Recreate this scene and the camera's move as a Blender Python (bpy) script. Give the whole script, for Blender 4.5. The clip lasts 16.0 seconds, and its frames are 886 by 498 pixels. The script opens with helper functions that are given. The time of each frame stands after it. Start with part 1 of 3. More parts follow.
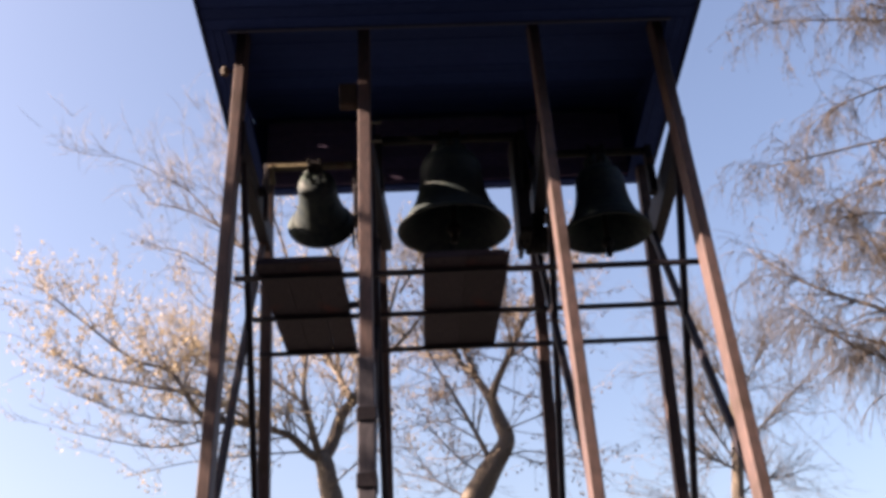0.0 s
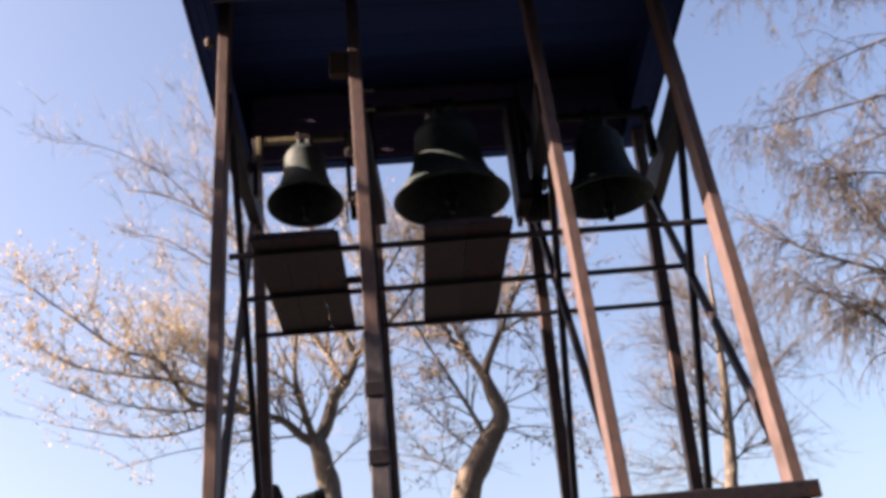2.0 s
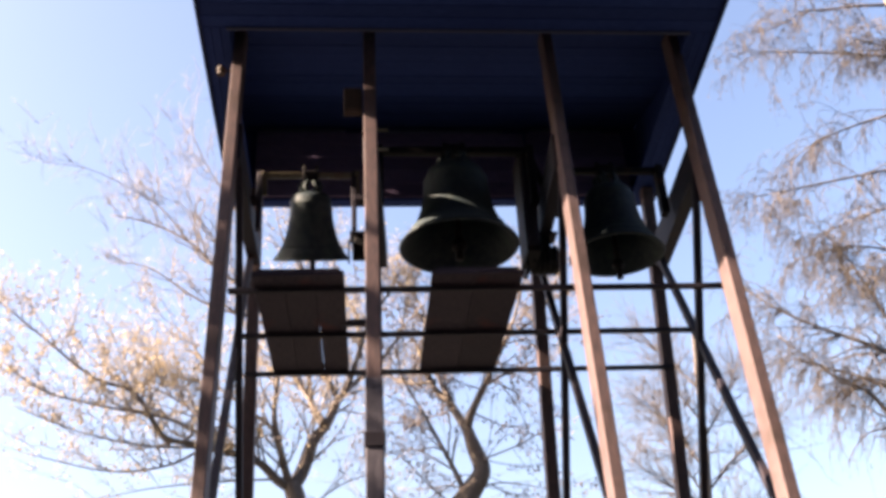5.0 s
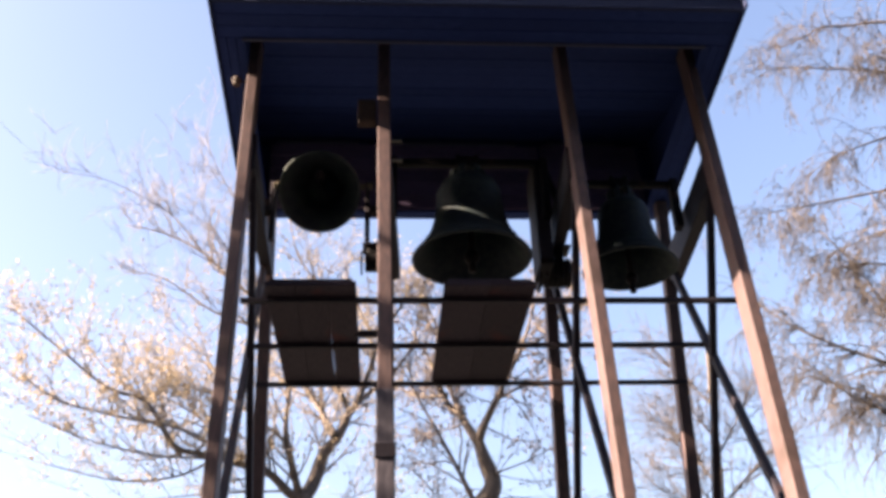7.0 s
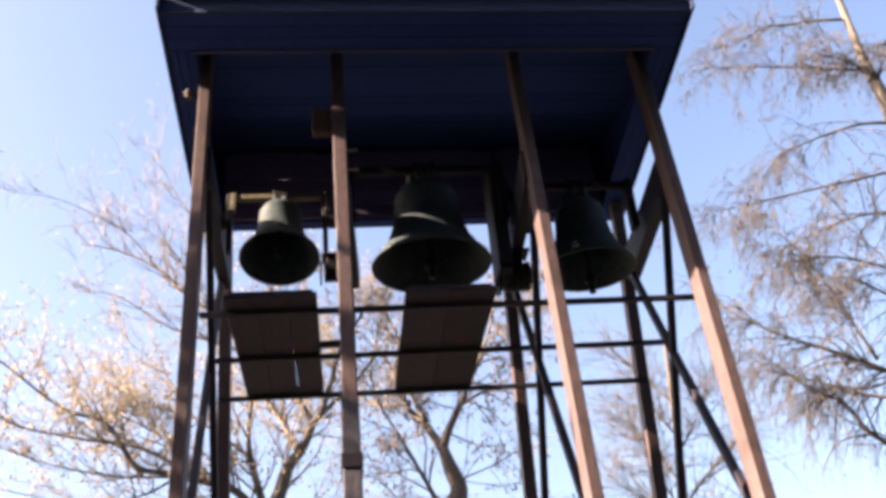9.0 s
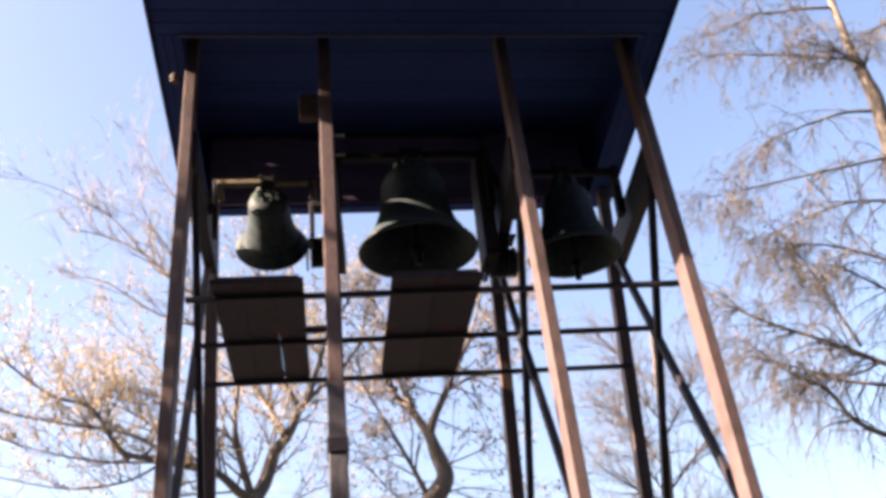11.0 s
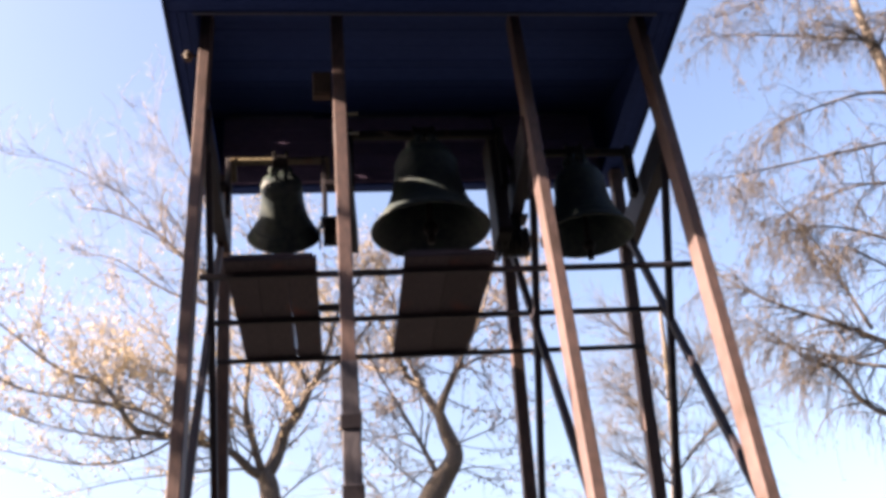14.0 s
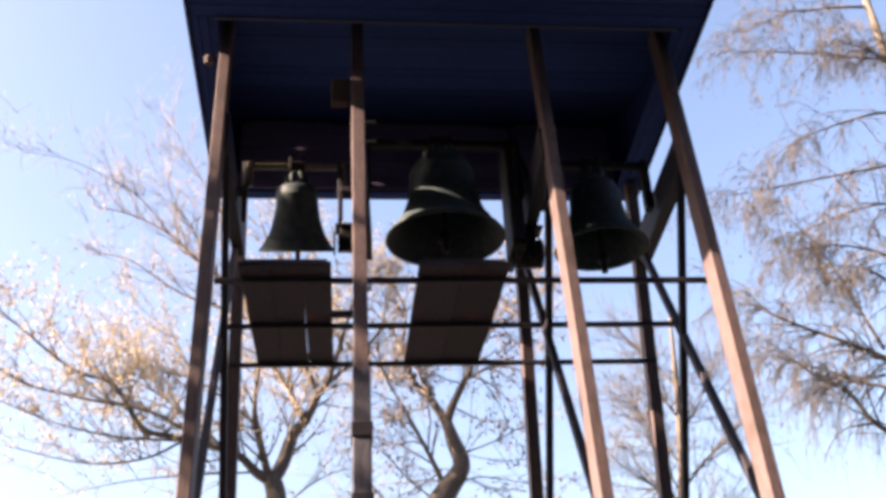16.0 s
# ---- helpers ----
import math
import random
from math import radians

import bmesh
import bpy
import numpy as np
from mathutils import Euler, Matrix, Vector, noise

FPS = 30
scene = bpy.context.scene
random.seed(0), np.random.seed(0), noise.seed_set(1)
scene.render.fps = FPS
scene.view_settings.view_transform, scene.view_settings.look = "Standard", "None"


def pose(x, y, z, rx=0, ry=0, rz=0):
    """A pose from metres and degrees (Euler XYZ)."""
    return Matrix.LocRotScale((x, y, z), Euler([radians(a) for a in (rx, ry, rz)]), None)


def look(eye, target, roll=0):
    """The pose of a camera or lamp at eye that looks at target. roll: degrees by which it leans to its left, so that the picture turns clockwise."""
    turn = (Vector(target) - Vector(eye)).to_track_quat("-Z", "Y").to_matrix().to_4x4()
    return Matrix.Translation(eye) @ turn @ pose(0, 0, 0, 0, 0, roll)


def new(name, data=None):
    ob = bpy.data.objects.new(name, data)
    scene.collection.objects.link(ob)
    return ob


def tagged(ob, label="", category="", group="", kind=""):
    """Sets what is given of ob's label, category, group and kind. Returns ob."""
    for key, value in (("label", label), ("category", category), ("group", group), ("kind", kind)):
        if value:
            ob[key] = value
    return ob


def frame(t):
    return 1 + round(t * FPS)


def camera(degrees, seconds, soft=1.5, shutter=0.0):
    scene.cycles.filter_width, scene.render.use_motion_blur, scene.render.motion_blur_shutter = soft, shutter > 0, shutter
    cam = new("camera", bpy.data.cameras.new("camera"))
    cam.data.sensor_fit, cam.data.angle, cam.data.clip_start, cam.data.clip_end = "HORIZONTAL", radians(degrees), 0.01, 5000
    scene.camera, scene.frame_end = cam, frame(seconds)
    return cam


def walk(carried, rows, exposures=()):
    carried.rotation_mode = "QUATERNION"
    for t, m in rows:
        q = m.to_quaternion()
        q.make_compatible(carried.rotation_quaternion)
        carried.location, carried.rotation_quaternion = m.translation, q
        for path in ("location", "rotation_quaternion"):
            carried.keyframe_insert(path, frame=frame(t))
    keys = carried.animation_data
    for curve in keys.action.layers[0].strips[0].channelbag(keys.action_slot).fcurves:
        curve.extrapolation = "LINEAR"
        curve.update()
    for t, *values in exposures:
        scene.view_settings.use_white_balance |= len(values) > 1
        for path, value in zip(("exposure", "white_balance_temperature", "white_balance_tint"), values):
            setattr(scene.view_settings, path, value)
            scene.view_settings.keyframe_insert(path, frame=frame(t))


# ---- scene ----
cam = camera(48.8, 16.0, soft=3.8)
PATH = [
    (0, (-0.093, -0.046, 1.755), (-0.027, 1.741, 2.652), -3.1),
    (0.5, (-0.098, -0.055, 1.771), (-0.095, 1.72, 2.694), -3.7),
    (1, (-0.104, -0.008, 1.767), (-0.099, 1.788, 2.647), -3.4),
    (1.5, (-0.178, 0.045, 1.755), (-0.087, 1.861, 2.587), -4.2),
    (1.7, (-0.228, 0.097, 1.76), (-0.151, 1.923, 2.572), -4.4),
    (2, (-0.271, 0.188, 1.778), (-0.157, 1.989, 2.639), -5.9),
    (2.2, (-0.273, 0.296, 1.794), (-0.252, 2.032, 2.787), -5.6),
    (2.4, (-0.321, 0.338, 1.839), (-0.249, 2.128, 2.728), -4.6),
    (2.5, (-0.4, 0.264, 1.782), (-0.288, 2.048, 2.679), -5.2),
    (2.7, (-0.395, 0.389, 1.89), (-0.22, 2.142, 2.835), -7.1),
    (3, (-0.449, 0.359, 1.865), (-0.278, 2.136, 2.768), -6.2),
    (3.5, (-0.461, 0.4, 1.884), (-0.296, 2.178, 2.786), -4.5),
    (4, (-0.45, 0.396, 1.881), (-0.303, 2.176, 2.78), -3.6),
    (4.5, (-0.464, 0.381, 1.885), (-0.299, 2.146, 2.812), -3.1),
    (7, (-0.454, 0.399, 1.872), (-0.319, 2.142, 2.843), -2.0),
    (7.5, (-0.472, 0.388, 1.884), (-0.335, 2.11, 2.893), -2.7),
    (7.6, (-0.483, 0.37, 1.88), (-0.357, 2.087, 2.898), -2.8),
    (8, (-0.493, 0.385, 1.846), (-0.304, 2.101, 2.857), -4.2),
    (8.3, (-0.479, 0.369, 1.876), (-0.311, 2.111, 2.843), -4.3),
    (8.5, (-0.471, 0.398, 1.856), (-0.296, 2.139, 2.825), -4.7),
    (9, (-0.476, 0.399, 1.863), (-0.252, 2.128, 2.843), -5.4),
    (11.5, (-0.469, 0.394, 1.85), (-0.218, 2.146, 2.781), -5.4),
    (12, (-0.476, 0.403, 1.852), (-0.224, 2.176, 2.743), -5.1),
    (12.5, (-0.481, 0.405, 1.856), (-0.236, 2.191, 2.723), -5.8),
    (13, (-0.486, 0.405, 1.857), (-0.236, 2.173, 2.757), -5.9),
    (13.5, (-0.487, 0.385, 1.856), (-0.212, 2.14, 2.775), -5.3),
    (14, (-0.5, 0.399, 1.843), (-0.27, 2.16, 2.764), -4.9),
    (14.5, (-0.503, 0.386, 1.856), (-0.264, 2.16, 2.749), -3.4),
    (15, (-0.525, 0.392, 1.855), (-0.283, 2.155, 2.767), -3.2),
    (15.5, (-0.516, 0.412, 1.863), (-0.334, 2.179, 2.781), -3.2),
    (16, (-0.529, 0.389, 1.848), (-0.32, 2.144, 2.785), -3.1),
]
EXPOSURES = [(0, 2.55, 6530, 22), (2.0, 2.58, 6530, 22), (2.7, 3.08, 6530, 20), (16, 3.08, 6530, 20)]
walk(cam, [(t, look(eye, target, roll)) for t, eye, target, roll in PATH], EXPOSURES)

# ---- world and sun ----
SUN_TO = Vector((-1.0, -0.11, 0.545)).normalized()
sky_world = bpy.data.worlds.new("sky")
scene.world = sky_world
sky_world.use_nodes = True
wn = sky_world.node_tree
sky_node = wn.nodes.new("ShaderNodeTexSky")
sky_node.sky_type = "NISHITA"
sky_node.sun_disc = False
sky_node.sun_elevation = math.asin(SUN_TO.z)
sky_node.sun_rotation = math.atan2(SUN_TO.x, SUN_TO.y)
sky_node.air_density, sky_node.dust_density, sky_node.ozone_density = 1.0, 3.8, 0.6
wn.nodes["Background"].inputs["Strength"].default_value = 0.05
wn.links.new(sky_node.outputs[0], wn.nodes["Background"].inputs["Color"])
sun = new("sun", bpy.data.lights.new("sun", "SUN"))
sun.data.energy, sun.data.angle, sun.data.color = 5.0, radians(0.53), (1.0, 0.79, 0.55)
sun.matrix_world = look(SUN_TO * 50, (0, 0, 0))


# ---- materials ----
def material(name, dark, light, rough=0.6, metal=0.0, grain=30.0, stretch=(1, 1, 1), stain=None, stain_scale=2.0, bump=0.3, edge=0.5, translucent=0.0, per=0.0, gloss=0.5):
    """Two tones by a fine grain, larger stains of a third tone, a fine relief; per: how far single pieces differ."""
    m = bpy.data.materials.new(name)
    m.use_nodes = True
    t = m.node_tree
    n, l = t.nodes, t.links
    bsdf = n["Principled BSDF"]
    bsdf.inputs["Metallic"].default_value = metal
    bsdf.inputs["Specular IOR Level"].default_value = gloss
    co = n.new("ShaderNodeTexCoord")
    mp = n.new("ShaderNodeMapping")
    mp.inputs["Scale"].default_value = stretch
    l.new(co.outputs["Object"], mp.inputs["Vector"])
    fine = n.new("ShaderNodeTexNoise")
    fine.inputs["Scale"].default_value, fine.inputs["Detail"].default_value = grain, 6
    l.new(mp.outputs[0], fine.inputs["Vector"])
    ramp = n.new("ShaderNodeValToRGB")
    ramp.color_ramp.elements[0].position, ramp.color_ramp.elements[1].position = 0.32, 0.68
    ramp.color_ramp.elements[0].color, ramp.color_ramp.elements[1].color = (*dark, 1), (*light, 1)
    l.new(fine.outputs[0], ramp.inputs[0])
    colour = ramp.outputs[0]
    if stain:
        big = n.new("ShaderNodeTexNoise")
        big.inputs["Scale"].default_value, big.inputs["Detail"].default_value = stain_scale, 5
        l.new(co.outputs["Object"], big.inputs["Vector"])
        step = n.new("ShaderNodeMapRange")
        step.inputs[1].default_value, step.inputs[2].default_value = edge, edge + 0.14
        l.new(big.outputs[0], step.inputs[0])
        mix = n.new("ShaderNodeMix")
        mix.data_type = "RGBA"
        l.new(step.outputs[0], mix.inputs[0])
        l.new(colour, mix.inputs[6])
        mix.inputs[7].default_value = (*stain, 1)
        colour = mix.outputs[2]
    if per:
        info = n.new("ShaderNodeObjectInfo")
        geo = n.new("ShaderNodeNewGeometry")
        add = n.new("ShaderNodeMath")
        add.operation = "ADD"
        l.new(info.outputs["Random"], add.inputs[0])
        l.new(geo.outputs["Random Per Island"], add.inputs[1])
        span = n.new("ShaderNodeMapRange")
        span.inputs[2].default_value, span.inputs[3].default_value, span.inputs[4].default_value = 2, 1 - per, 1 + per
        l.new(add.outputs[0], span.inputs[0])
        hsv = n.new("ShaderNodeHueSaturation")
        l.new(span.outputs[0], hsv.inputs["Value"])
        l.new(colour, hsv.inputs["Color"])
        colour = hsv.outputs[0]
    l.new(colour, bsdf.inputs["Base Color"])
    rr = n.new("ShaderNodeMapRange")
    rr.inputs[3].default_value, rr.inputs[4].default_value = rough - 0.12, min(1, rough + 0.15)
    l.new(fine.outputs[0], rr.inputs[0])
    l.new(rr.outputs[0], bsdf.inputs["Roughness"])
    if bump:
        bp = n.new("ShaderNodeBump")
        bp.inputs["Strength"].default_value, bp.inputs["Distance"].default_value = bump, 0.004
        l.new(fine.outputs[0], bp.inputs["Height"])
        l.new(bp.outputs[0], bsdf.inputs["Normal"])
    if translucent:
        tr = n.new("ShaderNodeBsdfTranslucent")
        l.new(colour, tr.inputs["Color"])
        ms = n.new("ShaderNodeMixShader")
        ms.inputs[0].default_value = translucent
        l.new(bsdf.outputs[0], ms.inputs[1])
        l.new(tr.outputs[0], ms.inputs[2])
        l.new(ms.outputs[0], n["Material Output"].inputs["Surface"])
    return m


STEEL = material("brown_painted_steel", (0.066, 0.05, 0.056), (0.112, 0.077, 0.078), 0.55, 0.0, 45, (1, 1, 0.25), (0.058, 0.042, 0.041), 3.0, 0.25, 0.56, gloss=0.25)
SLEEVE = material("blue_grey_painted_steel", (0.045, 0.044, 0.06), (0.085, 0.08, 0.1), 0.55, 0.0, 40, (1, 1, 0.3), (0.06, 0.05, 0.055), 3.0, 0.25, 0.58, gloss=0.25)
# dark steel; on braces and crossbars its dark tone stands for shade
DARK_SHADED_STEEL = material("dark_and_shaded_steel", (0.018, 0.017, 0.026), (0.034, 0.03, 0.04), 0.6, 0.0, 40, (1, 1, 1), (0.05, 0.026, 0.02), 4.0, 0.25, 0.6, gloss=0.15)
# roof underside boards; the blue puts lens haze over shade into the colour
HAZE_BLUE_BOARD = material("haze_blue_boards", (0.015, 0.03, 0.12), (0.03, 0.053, 0.185), 0.75, 0, 14, (1, 14, 14), (0.021, 0.037, 0.14), 1.3, 0.35, 0.55, per=0.25, gloss=0.09)
FASCIA = material("dark_fascia_paint", (0.022, 0.031, 0.075), (0.04, 0.052, 0.11), 0.7, 0, 14, (1, 14, 14), (0.03, 0.039, 0.09), 1.3, 0.35, 0.55, gloss=0.1)
SOFFIT_TRIM = material("pale_blue_trim", (0.05, 0.055, 0.1), (0.08, 0.085, 0.14), 0.7, 0, 14, (1, 14, 14), bump=0.2, gloss=0.15)
# brown boards, with the blue of lens haze over shade mixed into the colour
BROWN_BOARD = material("brown_haze_blue_boards", (0.1, 0.08, 0.16), (0.19, 0.14, 0.24), 0.8, 0, 14, (1, 14, 14), (0.12, 0.092, 0.16), 1.3, 0.35, 0.55, per=0.35, gloss=0.1)
OLD_BOARD = material("weathered_dark_board", (0.028, 0.024, 0.036), (0.06, 0.048, 0.06), 0.8, 0, 10, (12, 1, 12), (0.085, 0.036, 0.04), 3.2, 0.4, 0.6, per=0.3, gloss=0.15)
TILE = material("dark_tile_sheet", (0.022, 0.018, 0.02), (0.04, 0.032, 0.033), 0.5, 0.1, 20, (1, 1, 1), (0.06, 0.055, 0.05), 1.5, 0.2, 0.6)
BRONZE = material("patinated_bronze", (0.014, 0.024, 0.034), (0.038, 0.05, 0.052), 0.6, 0.05, 18, (1, 1, 1), (0.035, 0.055, 0.05), 5.0, 0.2, 0.55, gloss=0.2)
IRON = material("black_iron", (0.006, 0.006, 0.009), (0.014, 0.013, 0.015), 0.6, 0.0, 30, (1, 1, 1), (0.045, 0.025, 0.018), 8.0, 0.3, 0.62, gloss=0.1)
GALV = material("pale_galvanised_steel", (0.2, 0.175, 0.13), (0.34, 0.3, 0.22), 0.55, 0.2, 35, (1, 1, 1), (0.3, 0.22, 0.14), 8.0, 0.15, 0.6)
YOKE = material("worn_yoke_steel", (0.07, 0.062, 0.042), (0.14, 0.12, 0.08), 0.5, 0.2, 30, (1, 1, 1), (0.09, 0.06, 0.04), 7.0, 0.2, 0.58)
BOX = material("brown_box_plastic", (0.03, 0.022, 0.02), (0.05, 0.034, 0.028), 0.6, 0, 25, bump=0.1, gloss=0.2)
BLACK = material("black_housing", (0.009, 0.009, 0.0105), (0.02, 0.02, 0.022), 0.55, 0.0, 25, bump=0.15, gloss=0.2)
BARK = material("grey_brown_bark", (0.065, 0.055, 0.05), (0.15, 0.125, 0.105), 0.9, 0, 16, (3, 3, 0.7), (0.14, 0.115, 0.075), 1.6, 0.8, 0.58)
TWIG = material("twig_bark", (0.13, 0.112, 0.102), (0.25, 0.212, 0.182), 0.85, 0, 20, bump=0.2)
GREY_TWIG = material("grey_twig_bark", (0.045, 0.038, 0.036), (0.1, 0.084, 0.074), 0.85, 0, 20, bump=0.2)
LEAF = material("dry_tan_leaf", (0.27, 0.225, 0.155), (0.44, 0.37, 0.26), 0.85, 0, 9, bump=0.1, translucent=0.5, per=0.35)
BROWN_LEAF = material("dry_brown_leaf", (0.1, 0.076, 0.062), (0.22, 0.17, 0.13), 0.85, 0, 9, bump=0.1, translucent=0.4, per=0.35)
LARCH = material("dry_yellow_leaf", (0.06, 0.048, 0.036), (0.125, 0.102, 0.072), 0.85, 0, 9, bump=0.1, translucent=0.4, per=0.3)
EVERGREEN = material("dark_evergreen_spray", (0.02, 0.032, 0.014), (0.045, 0.065, 0.026), 0.7, 0, 12, bump=0.1, translucent=0.15, per=0.3)
EARTH = material("winter_lawn", (0.024, 0.026, 0.026), (0.048, 0.05, 0.046), 0.95, 0, 3.0, (1, 1, 1), (0.036, 0.045, 0.032), 0.4, 0.8, 0.5)


# ---- mesh helpers ----
def mesh_of(bm, name, mat, smooth=False):
    bmesh.ops.recalc_face_normals(bm, faces=bm.faces)
    me = bpy.data.meshes.new(name)
    bm.to_mesh(me)
    bm.free()
    me.materials.append(mat)
    if smooth:
        me.polygons.foreach_set("use_smooth", [True] * len(me.polygons))
    return me


def part(name, bm, mat, parent, label="", smooth=False):
    ob = new(name, mesh_of(bm, name, mat, smooth))
    ob.parent = parent
    return tagged(ob, label)


def thing(name, at, label, category, group="", kind=""):
    ob = new(name)
    ob.empty_display_size = 0.1
    ob.location = at
    return tagged(ob, label, category, group, kind)


def box(bm, lo, hi, bevel=0.006, m=None):
    """A bevelled block between two corners, turned by m."""
    lo, hi = Vector(lo), Vector(hi)
    made = bmesh.ops.create_cube(bm, size=1.0)["verts"]
    for v in made:
        v.co = Vector([(a + b) / 2 + c * (b - a) for a, b, c in zip(lo, hi, v.co)])
    if bevel:
        edges = list({e for v in made for e in v.link_edges})
        done = bmesh.ops.bevel(bm, geom=edges, offset=bevel, segments=2, profile=0.5, affect="EDGES")
        made = list({v for f in done["faces"] for v in f.verts} | {v for v in made if v.is_valid})
    if m is not None:
        bmesh.ops.transform(bm, matrix=m, verts=made)
    return bm


def bar(p, q, w, d, bevel=0.006, side=(1, 0, 0)):
    """A square bar from p to q: w wide along side, d deep across it."""
    p, q = Vector(p), Vector(q)
    z = (q - p).normalized()
    x = (Vector(side) - z * z.dot(Vector(side))).normalized()
    y = z.cross(x)
    m = Matrix((x, y, z)).transposed().to_4x4()
    m.translation = p
    return box(bmesh.new(), (-w / 2, -d / 2, 0), (w / 2, d / 2, (q - p).length), bevel, m)


def rod(bm, p, q, r, r2=None, n=12):
    p, q = Vector(p), Vector(q)
    m = (q - p).to_track_quat("Z", "Y").to_matrix().to_4x4()
    m.translation = (p + q) / 2
    bmesh.ops.create_cone(bm, cap_ends=True, segments=n, radius1=r, radius2=r if r2 is None else r2, depth=(q - p).length, matrix=m)
    return bm


def turned(profile, n=56):
    """A surface of revolution about z from (radius, height) pairs."""
    bm = bmesh.new()
    rings = [[bm.verts.new((r * math.cos(k * math.tau / n), r * math.sin(k * math.tau / n), z)) for k in range(n)] for r, z in profile]
    for a, b in zip(rings, rings[1:]):
        for k in range(n):
            bm.faces.new((a[k], a[(k + 1) % n], b[(k + 1) % n], b[k]))
    bm.faces.new(rings[0])
    bm.faces.new(rings[-1])
    return bm


# ---- ground ----
def make_ground():
    bm = bmesh.new()
    bmesh.ops.create_grid(bm, x_segments=60, y_segments=60, size=1.0)
    for v in bm.verts:
        far = max(abs(v.co.x), abs(v.co.y))
        v.co *= 6 + 1500 * far ** 3
        v.co.z = 0.04 * noise.noise(v.co * 0.3) if far < 0.5 else 0.0
    ob = new("ground", mesh_of(bm, "ground", EARTH, True))
    tagged(ob, "brown winter lawn with thin dry grass", "ground", kind="structure")


make_ground()


# ---- unseen walls added behind and left of the camera to block skylight ----
BLOCKER_GREY = material("blocker_grey", (0.05, 0.048, 0.048), (0.085, 0.081, 0.079), 0.9, 0, 6, (1, 1, 1), (0.045, 0.043, 0.042), 0.7, 0.4, 0.55)


def make_blocker_walls():
    for name, lo, hi in (("blocker_wall_south", (-16.0, -3.6, -0.2), (22.0, -3.0, 17.0)), ("blocker_wall_west", (-16.6, -3.6, -0.2), (-16.01, 2.0, 15.0))):
        ob = new(name, mesh_of(box(bmesh.new(), lo, hi, 0.02), name, BLOCKER_GREY))
        tagged(ob, "plain dark grey wall, unseen, added to block skylight", "wall", kind="structure")


make_blocker_walls()

# ---- bell tower ----
FRONT_Y, FRONT_LEAN, BACK_Y, BACK_LEAN = 5.457, 0.11, 8.535, 0.124
FRAMES = ((-1.36, -1.38), (-0.405, -0.36), (0.95, 1.03), (1.945, 2.085))
ROOF_FRONT, ROOF_BACK = (5.6, 6.75), (7.98, 6.41)
ROOF_FALL = (6.75 - 6.41) / (7.98 - 5.61)


def front_at(z):
    return FRONT_Y + FRONT_LEAN * z


def back_at(z):
    return BACK_Y - BACK_LEAN * z


def roof_z(y):
    return ROOF_FRONT[1] - ROOF_FALL * (y - ROOF_FRONT[0])


